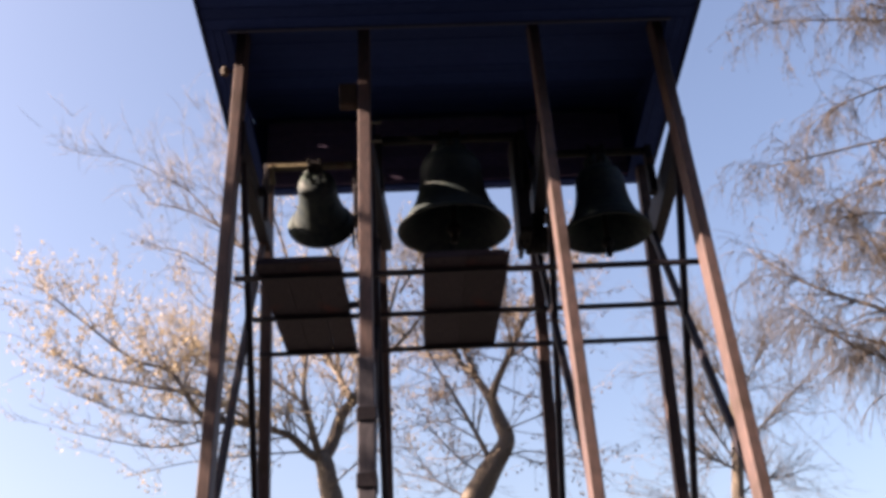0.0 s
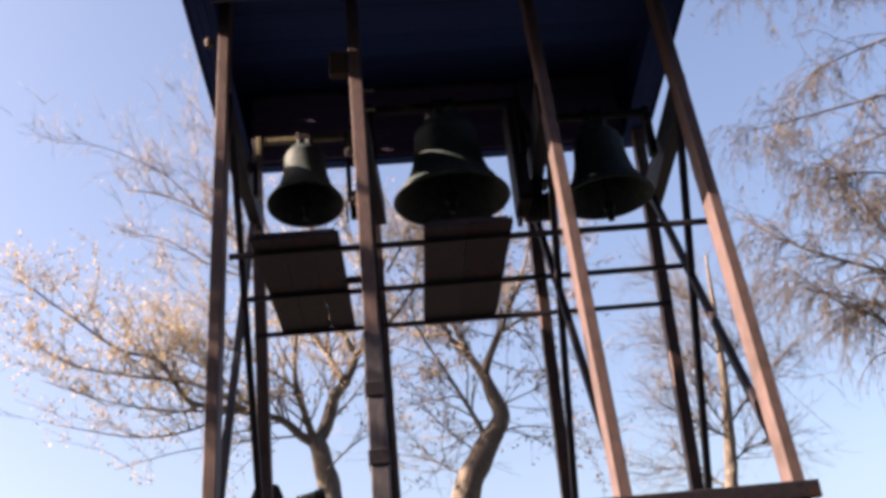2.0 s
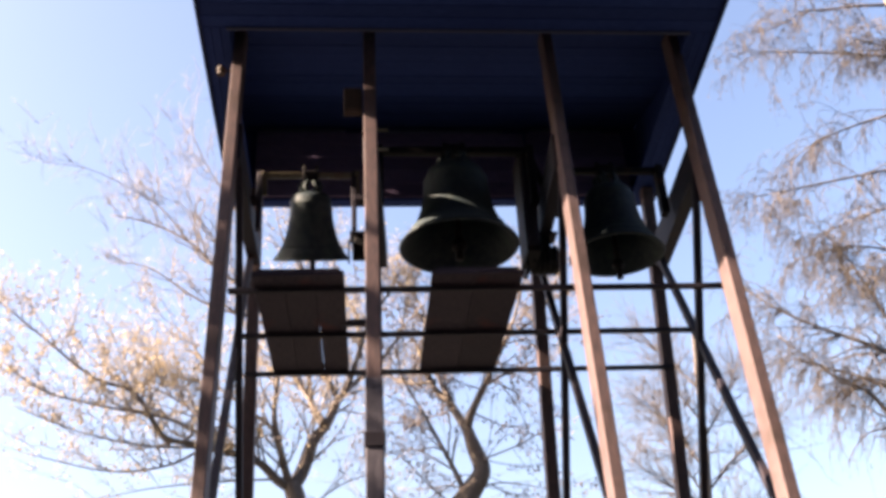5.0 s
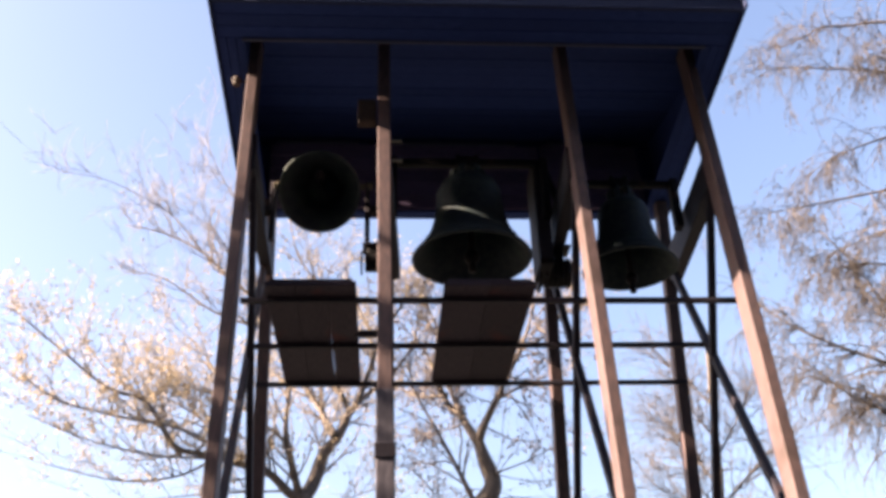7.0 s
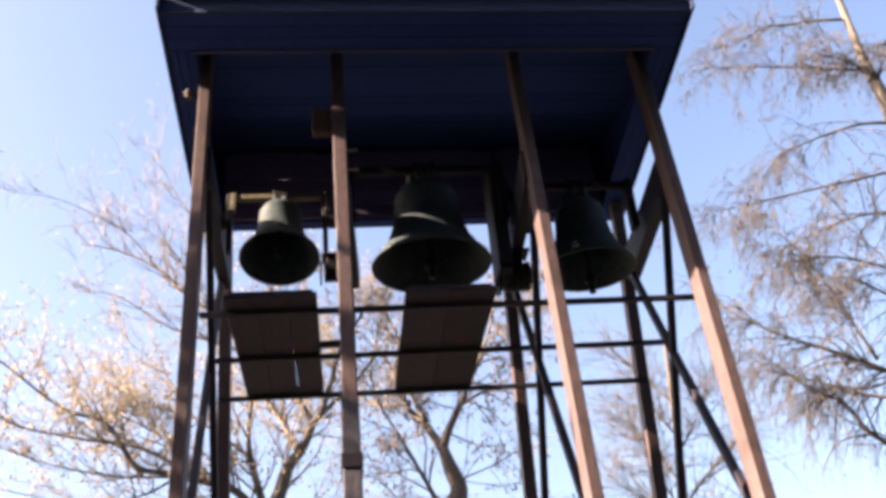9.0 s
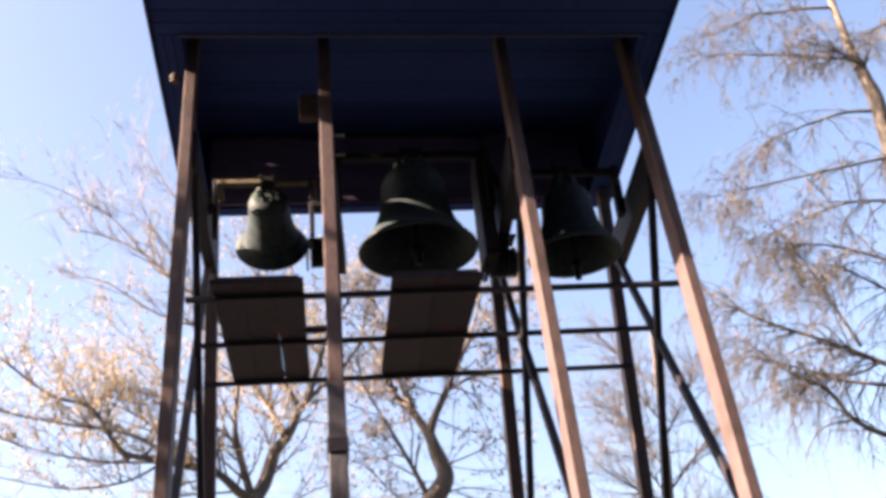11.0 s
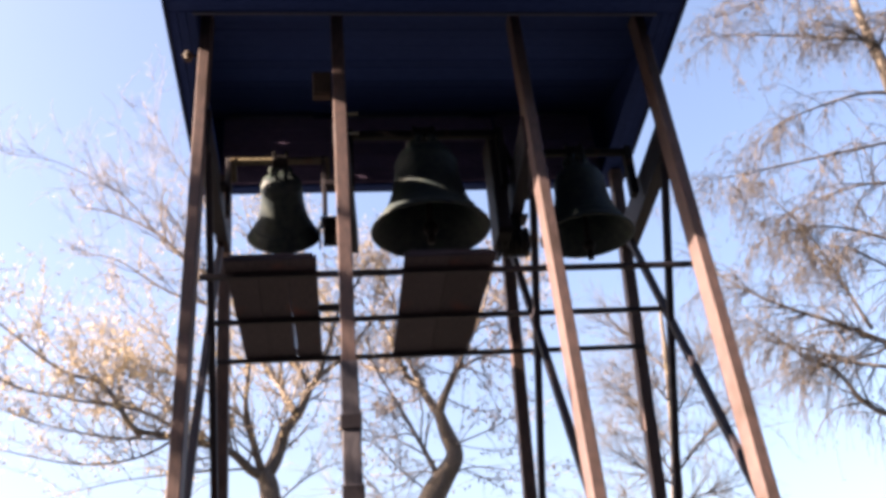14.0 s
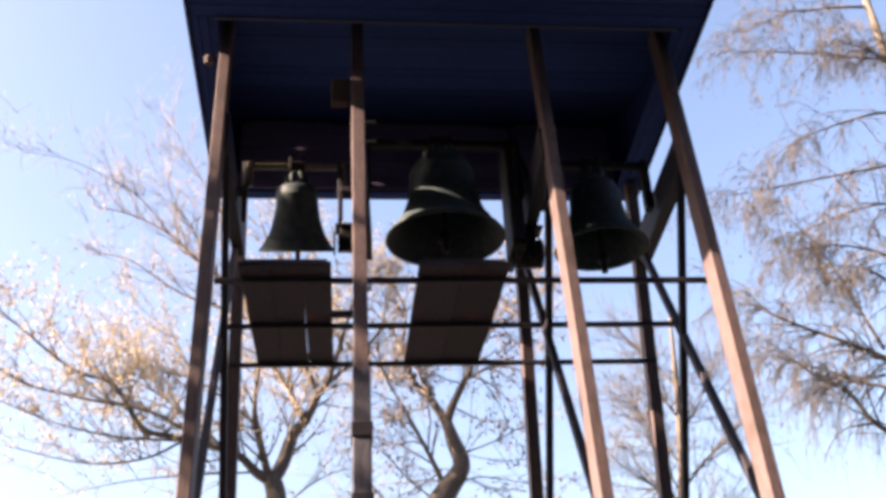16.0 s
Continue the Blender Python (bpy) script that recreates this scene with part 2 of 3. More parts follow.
def make_tower():
    tower = thing("bell_tower", (0.3, 6.96, 0), "open brown steel bell tower with leaning legs under a tiled roof", "bell tower")
    made = []

    def put(name, bm, mat=STEEL, parent=None, label="", smooth=False):
        ob = part(name, bm, mat, parent or tower, label, smooth)
        if parent is None:
            ob.matrix_parent_inverse = Matrix.Translation((-0.3, -6.96, 0))
        made.append(ob)
        return ob

    for fx, bx in FRAMES:
        out = 0.04 if fx > 1.5 else 0.0
        top = 6.94
        back_out, mid, deep = (0.055, 5.785, 0.22) if -1 < fx < 0 else (out, 5.82, 0.21) if fx < 0 else (out, 5.79, 0.27)
        # deep channel section, flush at its front
        wide, shift = (0.09, 0.0) if -1 < fx < 0 else (0.076, -0.012 if fx < 0 else 0.012)
        put("front_leg", bar((fx + shift, front_at(-0.1) + 0.032, -0.1), (fx + shift, front_at(top) + 0.032, top), wide, 0.165, 0.006))
        put("back_leg", bar((bx, back_at(-0.1), -0.1), (bx, back_at(6.44), 6.44), 0.1, 0.1, 0.008))
        put("bearing_beam", bar((fx + out, front_at(mid) + 0.05, mid), (bx + back_out, back_at(mid) - 0.05, mid), 0.1, deep, 0.008), DARK_SHADED_STEEL)
        # braces: same steel as the legs, their shade put into a darker colour
        put("brace", bar((fx + 0.02, front_at(2.8) + 0.02, 2.8), (bx - 0.02, back_at(5.95) - 0.02, 5.95), 0.05, 0.06), DARK_SHADED_STEEL)
        put("brace", bar((fx + 0.03, front_at(6.0) + 0.02, 6.0), (bx + 0.0, back_at(2.3) - 0.02, 2.3), 0.05, 0.06), DARK_SHADED_STEEL)
        put("brace", bar((fx, front_at(0.3), 0.3), (bx, back_at(2.6), 2.6), 0.05, 0.06), DARK_SHADED_STEEL)
        for y in (front_at(0), back_at(0)):
            x = fx if y < 7 else bx
            put("foot_plate", box(bmesh.new(), (x - 0.13, y - 0.13, -0.02), (x + 0.13, y + 0.13, 0.03), 0.004))
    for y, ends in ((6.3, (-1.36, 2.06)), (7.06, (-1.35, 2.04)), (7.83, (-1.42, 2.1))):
        put("platform_rail", bar((ends[0], y, 4.762), (ends[1], y, 4.762), 0.04, 0.035, 0.004, (0, 1, 0)), DARK_SHADED_STEEL)
    put("short_bar", bar((-0.62, 6.93, 4.8), (-0.34, 6.93, 4.8), 0.05, 0.045, 0.004, (0, 1, 0)), DARK_SHADED_STEEL)
    # crossbars also carry their shade as a darker colour
    put("crossbar", bar((-1.5, front_at(2.74) - 0.075, 2.74), (2.05, front_at(2.74) - 0.075, 2.74), 0.05, 0.1, 0.006, (0, 1, 0)), DARK_SHADED_STEEL)
    put("crossbar", bar((-1.5, back_at(2.78) + 0.075, 2.78), (2.2, back_at(2.78) + 0.075, 2.78), 0.05, 0.1, 0.006, (0, 1, 0)), DARK_SHADED_STEEL)
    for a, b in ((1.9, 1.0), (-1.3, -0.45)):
        put("brace", bar((a, front_at(2.7), 2.7), (b, front_at(1.7), 1.7), 0.06, 0.05, 0.006, (0, 1, 0)), DARK_SHADED_STEEL)
    # a grey sleeve round the foot of the second front leg, with its clamps
    put("sleeve", bar((-0.405, front_at(0.4) + 0.032, 0.4), (-0.405, front_at(3.95) + 0.032, 3.95), 0.108, 0.183, 0.008), SLEEVE, None, "blue-grey painted steel sleeve")
    for z in (3.57, 3.15):
        y = front_at(z)
        put("clamp", box(bmesh.new(), (-0.468, y - 0.072, z - 0.045), (-0.342, y + 0.136, z + 0.045), 0.006), DARK_SHADED_STEEL)
    # shed roof in its own slope: ceiling boards, fascias, verges, tile sheet
    lo, hi, run = -1.615, 2.18, ROOF_BACK[0] - ROOF_FRONT[0]
    tilt = Matrix.Translation((0, *ROOF_FRONT)) @ Matrix.Rotation(-math.atan(ROOF_FALL), 4, "X")
    run /= math.cos(math.atan(ROOF_FALL))

    def slab(name, low, high, mat=HAZE_BLUE_BOARD, bevel=0.003):
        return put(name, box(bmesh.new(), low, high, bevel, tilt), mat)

    # soffit boards round the open middle
    back, left, right = run - 0.1, lo + 0.2, hi - 0.2
    for k in range(3):
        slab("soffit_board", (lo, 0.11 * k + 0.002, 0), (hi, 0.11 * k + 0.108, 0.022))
    for a, b in ((lo, left), (right, hi)):
        for k in range(3):
            wide = (b - a) / 3
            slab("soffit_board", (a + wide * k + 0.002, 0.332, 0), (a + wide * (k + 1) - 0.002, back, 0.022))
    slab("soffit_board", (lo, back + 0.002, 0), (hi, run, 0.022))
    slab("trim", (left - 0.02, 0.325, -0.016), (right + 0.02, 0.35, -0.002), SOFFIT_TRIM)
    slab("fascia", (lo, -0.03, -0.02), (hi, -0.001, 0.15), FASCIA)
    slab("fascia", (lo - 0.02, run + 0.001, 0.02), (hi + 0.02, run + 0.03, 0.15), FASCIA)
    for x in (lo - 0.022, hi + 0.002):
        slab("verge_board", (x, -0.075, -0.022), (x + 0.02, run, 0.15), FASCIA)
    # brown boards that close the back of the open roof, in three bays
    for a, b, low in ((left - 0.02, -0.42, 0.0), (-0.4, 1.06, 0.01), (1.08, right + 0.02, -0.005)):
        for k in range(5):
            slab("back_board", (a, back - 0.03 + low, 0.024 + 0.155 * k), (b, back - 0.005 + low, 0.024 + 0.155 * k + 0.15), BROWN_BOARD)
        # pale strip that paints the highlight line along the boards' top
        slab("ledge", (a + 0.05, back - 0.06 + low, 0.79), (b - 0.2, back - 0.032 + low, 0.81), SOFFIT_TRIM)
    # cheeks at both sides under the rising roof
    rise = 0.34
    for x in (lo, hi - 0.02):
        bm = bmesh.new()
        ring = [(0.02, 0.024), (run, 0.024), (run, 0.1 + rise * run), (0.02, 0.11)]
        faces = [[bm.verts.new((x + dx, y, z)) for y, z in ring] for dx in (0, 0.02)]
        bm.faces.new(faces[0])
        bm.faces.new(faces[1])
        for k in range(4):
            bm.faces.new((faces[0][k], faces[0][(k + 1) % 4], faces[1][(k + 1) % 4], faces[1][k]))
        bmesh.ops.transform(bm, matrix=tilt, verts=bm.verts)
        put("cheek_board", bm, HAZE_BLUE_BOARD)
    slab("back_cladding", (lo + 0.021, run - 0.02, 0.024), (hi - 0.021, run, 0.1 + rise * run), HAZE_BLUE_BOARD)
    tilt = tilt @ Matrix.Translation((0, 0, 0.06)) @ Matrix.Rotation(math.atan(rise), 4, "X")
    run /= math.cos(math.atan(rise))
    n = 20
    for k in range(n):
        dz = random.uniform(-0.003, 0.003)
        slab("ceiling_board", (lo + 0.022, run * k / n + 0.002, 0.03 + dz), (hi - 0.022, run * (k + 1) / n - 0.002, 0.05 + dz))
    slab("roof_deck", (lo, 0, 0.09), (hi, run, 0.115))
    bm = bmesh.new()
    waves, rows_n = 19, 8
    nx = waves * 8
    rows = []
    for j in range(rows_n):
        for half in (0, 1):
            y = -0.07 + (run + 0.14) * (j + 0.998 * half) / rows_n
            row = []
            for i in range(nx + 1):
                u = (i % 8) / 8
                up = 0.03 * max(0.0, math.sin(u * math.tau)) + 0.02 * (1 - half)
                row.append(bm.verts.new((lo - 0.05 + (hi - lo + 0.1) * i / nx, y, 0.13 + up)))
            rows.append(row)
    for p, q in zip(rows, rows[1:]):
        for i in range(nx):
            bm.faces.new((p[i], p[i + 1], q[i + 1], q[i]))
    bmesh.ops.transform(bm, matrix=tilt, verts=bm.verts)
    sheet = put("tile_sheet", bm, TILE, None, "dark brown tile-shaped roof sheet")
    mod = sheet.modifiers.new("thick", "SOLIDIFY")
    mod.thickness, mod.offset = 0.006, 1
    # bearing stands on the beams
    for x, y, z in ((-1.265, 6.96, 6.09), (-0.53, 6.96, 6.09)):
        put("bearing_stand", box(bmesh.new(), (x - 0.02, y - 0.03, 5.6), (x + 0.02, y + 0.03, z + 0.03), 0.006), DARK_SHADED_STEEL)
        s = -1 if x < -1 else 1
        put("stand_foot", box(bmesh.new(), (min(x, x + s * 0.12), y - 0.05, 5.84), (max(x, x + s * 0.12), y + 0.05, 5.885), 0.004), DARK_SHADED_STEEL)
    for x, z in ((-0.33, 6.2), (0.86, 6.2), (1.07, 6.12), (1.94, 6.12)):
        put("bearing_stand", box(bmesh.new(), (x - 0.03, 6.75 if x < 1 else 6.91, 5.72), (x + 0.03, 6.85 if x < 1 else 7.01, z + 0.05), 0.006), IRON)
    return tower


make_tower()


# ---- platform boards ----
def make_board(x0, planks, label):
    ob = thing("platform_board", (x0, 7.03, 4.785), label, "board", "boards on the platform rails")
    for a, b, skew in planks:
        bm = box(bmesh.new(), (a, -0.91, 0), (b, 0.91, 0.032), 0.004, pose(0, 0, 0, 0, 0, skew))
        part("plank", bm, OLD_BOARD, ob)
    for y in (-0.86, 0.8):
        part("batten", box(bmesh.new(), (0.03, y - 0.04, 0.033), (planks[-1][1] - 0.03, y + 0.04, 0.055), 0.004), OLD_BOARD, ob)
    return ob


make_board(-1.19, ((0.0, 0.2, 0.0), (0.202, 0.405, 0.0), (0.4085, 0.605, -0.25)), "weathered dark plank board with a split, lying across rails")
make_board(-0.01, ((0.0, 0.3, 0.0), (0.302, 0.615, 0.0)), "weathered reddish-dark plank board lying across rails")


# ---- bells ----
def bell_profile(r, h):
    """Outside from the crown down, round the lip and up the inside."""
    out = [(0.02, h), (0.28, h), (0.39, h - 0.03 * r), (0.475, h - 0.1 * r), (0.515, h - 0.2 * r), (0.535, h - 0.24 * r), (0.55, h - 0.27 * r), (0.545, h - 0.3 * r), (0.57, h * 0.62), (0.61, h * 0.48), (0.67, h * 0.35), (0.755, h * 0.22), (0.79, h * 0.185), (0.805, h * 0.19), (0.815, h * 0.165), (0.9, h * 0.085), (0.965, h * 0.045), (1.0, h * 0.012), (0.99, 0.0), (0.95, -0.004)]
    ins = [(0.9, h * 0.03), (0.8, h * 0.12), (0.68, h * 0.24), (0.58, h * 0.42), (0.5, h * 0.62), (0.44, h * 0.85), (0.3, h * 0.93), (0.02, h * 0.94)]
    return [(a * r, z) for a, z in out + ins]


def make_bell(at, r, h, drop, yoke_half, label, yoke_mat=None, reach=0.0):
    """Hangs by its yoke axis at the origin; drop: from the axis down to the lip."""
    bell = thing("church_bell", at, label, "bell", "bells in the tower")
    shift = Matrix.Translation((0, 0, -drop))
    bm = turned(bell_profile(r, h))
    bmesh.ops.transform(bm, matrix=shift, verts=bm.verts)
    part("bell_body", bm, BRONZE, bell, "", True)
    bm = bmesh.new()
    for k in range(6):
        a = k * math.tau / 6
        c = Vector((math.cos(a), math.sin(a), 0))
        base, top = c * 0.22 * r + Vector((0, 0, h - drop - 0.01)), c * 0.1 * r + Vector((0, 0, -0.04))
        bulge = c * 0.27 * r + Vector((0, 0, (base.z + top.z) / 2 + 0.02))
        rod(bm, base, bulge, 0.055 * r, None, 8)
        rod(bm, bulge, top, 0.055 * r, 0.045 * r, 8)
    part("crown", bm, BRONZE, bell, "", True)
    w = 0.012 + 0.04 * r
    bm = box(bmesh.new(), (-yoke_half, -w, -w), (yoke_half, w, w), 0.005)
    yoke = part("yoke", bm, yoke_mat or IRON, bell, "bolted steel yoke")
    bm = box(bmesh.new(), (-0.2 * r, -0.13 * r, -0.045), (0.2 * r, 0.13 * r, 0.04), 0.01)
    part("yoke_head", bm, IRON, yoke)
    for x in (-yoke_half, yoke_half) if yoke_mat else ():
        part("end_plate", box(bmesh.new(), (x - 0.02, -0.035, -0.16), (x + 0.02, 0.01, 0.035), 0.005), yoke_mat, yoke)
    for x in (-0.16 * r, 0.16 * r):
        bm = bmesh.new()
        rod(bm, (x, 0, h - drop), (x, 0, 0.085), 0.009, None, 8)
        rod(bm, (x, 0, 0.05), (x, 0, 0.07), 0.02, None, 6)
        part("bolt", bm, IRON, yoke)
    bm = bmesh.new()
    ln = h * 0.93 + reach
    rod(bm, (0, 0, 0), (0, 0, -ln + 0.05), 0.03 * r + 0.004, 0.045 * r + 0.006, 10)
    rod(bm, (0, 0, -ln), (0, 0, -ln - 0.09), 0.035 * r + 0.008, 0.05 * r + 0.008, 10)
    ball = bmesh.ops.create_uvsphere(bm, u_segments=16, v_segments=10, radius=0.13 * r)["verts"]
    bmesh.ops.translate(bm, vec=(0, 0, -ln + 0.03), verts=ball)
    clapper = part("clapper", bm, IRON, bell, "", True)
    clapper.location = (0, 0, h * 0.92 - drop)
    return bell, clapper


BELL_AT = (-0.87, 6.96, 6.09)
small_bell, small_clapper = make_bell(BELL_AT, 0.3, 0.54, 0.668, 0.365, "small green-bronze church bell swinging from its yoke", yoke_mat=YOKE)
make_bell((0.257, 6.8, 6.211), 0.454, 0.7024, 0.868, 0.585, "large dark green-bronze church bell hanging still")
make_bell((1.5, 6.96, 6.13), 0.372, 0.6, 0.78, 0.42, "middle-sized dark bronze church bell hanging still", reach=0.1)


# ---- things on the frames ----
def make_drive(at, label, s=1.0):
    ob = thing("ringing_motor", at, label, "motor", "ringing motors")
    part("motor_body", rod(bmesh.new(), (-0.05 * s, 0, 0), (0.09 * s, 0, 0), 0.075 * s, None, 20), BLACK, ob)
    for k in range(5):
        part("cooling_fin", rod(bmesh.new(), ((-0.04 + k * 0.028) * s, 0, 0), ((-0.03 + k * 0.028) * s, 0, 0), 0.083 * s, None, 20), BLACK, ob)
    part("terminal_box", box(bmesh.new(), (-0.03 * s, -0.06, 0.06 * s), (0.06 * s, 0.06, 0.13 * s)), BLACK, ob)
    part("base_plate", box(bmesh.new(), (-0.07 * s, -0.09, 0.13 * s), (0.1 * s, 0.09, 0.145 * s), 0.003), DARK_SHADED_STEEL, ob)
    part("chain_wheel", rod(bmesh.new(), (-0.085 * s, 0, 0), (-0.07 * s, 0, 0), 0.1 * s, None, 24), IRON, ob)
    if s > 1:
        part("chain_guard", box(bmesh.new(), (-0.16, -0.36, -0.1), (-0.05, -0.03, 0.84), 0.012), IRON, ob)
        part("guard_lid", box(bmesh.new(), (-0.15, -0.375, -0.06), (-0.06, -0.361, 0.8), 0.004), DARK_SHADED_STEEL, ob)
        part("tension_arm", bar((-0.04, -0.2, 0.9), (0.1, -0.25, 0.28), 0.04, 0.05, 0.005), IRON, ob)
        for x, low in ((-0.135, -0.16), (-0.085, -0.13), (0.03, -0.15), (0.085, -0.11)):
            part("chain_end", rod(bmesh.new(), (x, -0.2, 0.0), (x, -0.2, low), 0.016, 0.012, 8), IRON, ob)
    return ob


make_drive((-0.5, 7.4, 5.64), "black electric ringing motor under a steel beam")
make_drive((0.94, 7.2, 5.44), "black electric ringing motor with chain wheel under a beam", 1.5)


def make_junction_box():
    z = 6.2
    y = front_at(z)
    ob = thing("junction_box", (-0.53, y, z), "brown plastic junction box on a tower leg", "junction box")
    part("case", box(bmesh.new(), (-0.065, -0.03, -0.1), (0.07, 0.05, 0.1), 0.008), BOX, ob)
    part("lid", box(bmesh.new(), (-0.06, -0.042, -0.095), (0.065, -0.031, 0.095), 0.006), BOX, ob)


make_junction_box()
for z in (5.93, 5.75):
    peg = thing("step_peg", (-0.355, front_at(z), z), "short pale steel peg in a tower leg", "peg", "pegs in the leg")
    part("shank", rod(bmesh.new(), (0, 0, 0), (0.07, 0, 0), 0.009, None, 10), GALV, peg)
    part("head", rod(bmesh.new(), (0.062, 0, 0), (0.075, 0, 0), 0.014, None, 6), GALV, peg)


def make_insulator():
    ob = thing("insulator", (-1.46, front_at(6.5), 6.5), "small grey porcelain insulator on the tower leg", "insulator")
    part("pin", rod(bmesh.new(), (0.06, 0, 0), (-0.02, 0, 0), 0.008, None, 8), IRON, ob)
    body = rod(bmesh.new(), (-0.03, 0, -0.035), (-0.03, 0, 0.035), 0.03, 0.022, 16)
    rod(body, (-0.03, 0, -0.005), (-0.03, 0, 0.008), 0.036, None, 16)
    part("knob", body, BOX, ob)


make_insulator()


def make_floodlight(at, label, s=1.0):
    ob = thing("floodlight", at, label, "floodlight", "floodlights on the bracket")
    bm = bmesh.new()
    verts = [bm.verts.new((x * s, y * s, z * s)) for x, y, z in ((-0.17, -0.1, 0.02), (0.17, -0.1, 0.02), (0.17, 0.1, 0.02), (-0.17, 0.1, 0.02), (-0.09, -0.05, 0.24), (0.09, -0.05, 0.24), (0.09, 0.05, 0.24), (-0.09, 0.05, 0.24))]
    for f in ((0, 1, 2, 3), (4, 5, 6, 7), (0, 1, 5, 4), (1, 2, 6, 5), (2, 3, 7, 6), (3, 0, 4, 7)):
        bm.faces.new([verts[k] for k in f])
    bmesh.ops.bevel(bm, geom=list(bm.edges), offset=0.012 * s, segments=2, affect="EDGES")
    part("housing", bm, BLACK, ob)
    part("rim", box(bmesh.new(), (-0.185 * s, -0.11 * s, 0), (0.185 * s, 0.11 * s, 0.02), 0.005), BLACK, ob)
    part("mount", box(bmesh.new(), (-0.02, -0.02, -0.05), (0.02, 0.02, 0), 0.003), IRON, ob)
    return ob


def make_lights():
    bracket = thing("lamp_bracket", (-1.38, 8.16, 3.3), "dark steel bracket arm bolted to a tower leg", "bracket")
    part("arm", bar((-0.17, 0.07, 0), (0.4, 0.07, 0), 0.05, 0.04, 0.004, (0, 1, 0)), DARK_SHADED_STEEL, bracket)
    part("clamp", box(bmesh.new(), (-0.07, -0.03, -0.03), (0.07, 0.05, 0.03), 0.004), DARK_SHADED_STEEL, bracket)
    make_floodlight((-1.39, 8.24, 3.37), "black floodlight housing on a bracket at the tower leg")
    ob = thing("spot_lamp", (-1.05, 8.23, 3.32), "small pale and black spot lamp on a bracket", "spot lamp")
    bm = rod(bmesh.new(), (-0.1, 0, 0.13), (0.06, 0, 0.15), 0.05, 0.06, 20)
    part("barrel", bm, GALV, ob, "", True)
    part("hood", rod(bmesh.new(), (0.05, 0, 0.15), (0.13, 0, 0.16), 0.065, 0.075, 20), BLACK, ob)
    bm = bmesh.new()
    for x in (-0.02, 0.02):
        rod(bm, (x, 0, 0), (x, 0, 0.13), 0.01, None, 8)
    part("stem", bm, GALV, ob)


make_lights()


# ---- trees ----
def smooth_path(pts, per=5):
    """A rounded line through a few points."""
    p = [Vector(a) for a in pts]
    p = [p[0] * 2 - p[1]] + p + [p[-1] * 2 - p[-2]]
    out = []
    for a, b, c, d in zip(p, p[1:], p[2:], p[3:]):
        for k in range(per):
            t = k / per
            out.append(0.5 * (2 * b + (c - a) * t + (2 * a - 5 * b + 4 * c - d) * t * t + (3 * b - a - 3 * c + d) * t ** 3))
    return out + [p[-2]]


class Wood:
    """Collects tapered tubes into one mesh."""

    def __init__(self):
        self.v, self.f = [], []

    def tube(self, path, r0, r1, n=6, rough=0.0):
        base = len(self.v)
        for k, p in enumerate(path):
            ahead = (path[min(k + 1, len(path) - 1)] - path[max(k - 1, 0)]).normalized()
            x = ahead.orthogonal().normalized() if abs(ahead.y) > 0.95 else ahead.cross(Vector((0, 1, 0))).normalized()
            y = ahead.cross(x)
            r = r0 + (r1 - r0) * k / (len(path) - 1)
            for i in range(n):
                a = i * math.tau / n
                q = r * (1 + rough * noise.noise(Vector((p.x * 3 + i, p.y, p.z * 3))))
                self.v.append(p + (x * math.cos(a) + y * math.sin(a)) * q)
        for k in range(len(path) - 1):
            for i in range(n):
                a, b = base + k * n + i, base + k * n + (i + 1) % n
                self.f.append((a, b, b + n, a + n))
        self.f.append(tuple(range(base + (len(path) - 1) * n, base + len(path) * n)))
        self.f.append(tuple(range(base + n - 1, base - 1, -1)))

    def object(self, name, mat, parent, kind=""):
        me = bpy.data.meshes.new(name)
        me.from_pydata(self.v, [], self.f)
        me.materials.append(mat)
        me.polygons.foreach_set("use_smooth", [True] * len(me.polygons))
        ob = new(name, me)
        ob.parent = parent
        ob.matrix_parent_inverse = Matrix.Translation(-parent.location)
        return tagged(ob, kind=kind)


def leaf(wood, p, size, rng, hang, slim):
    d = Vector((rng.gauss(0, 1), rng.gauss(0, 1), rng.gauss(0, 1) - hang)).normalized()
    s = d.cross(Vector((rng.gauss(0, 1), rng.gauss(0, 1), rng.gauss(0, 1)))).normalized()
    n = d.cross(s) * size * 0.12
    b = len(wood.v)
    wood.v += [p, p + d * size * 0.5 + s * size * slim + n, p + d * size, p + d * size * 0.5 - s * size * slim + n, p + d * size * 0.5]
    wood.f += [(b, b + 1, b + 4), (b + 1, b + 2, b + 4), (b + 2, b + 3, b + 4), (b + 3, b, b + 4)]


def wander(start, way, length, rng, droop, steps=6, bend=0.25):
    path, d = [start.copy()], way.normalized()
    for _ in range(steps):
        d = (d + Vector((rng.gauss(0, bend), rng.gauss(0, bend), rng.gauss(0, bend) - droop))).normalized()
        path.append(path[-1] + d * length / steps)
    return path


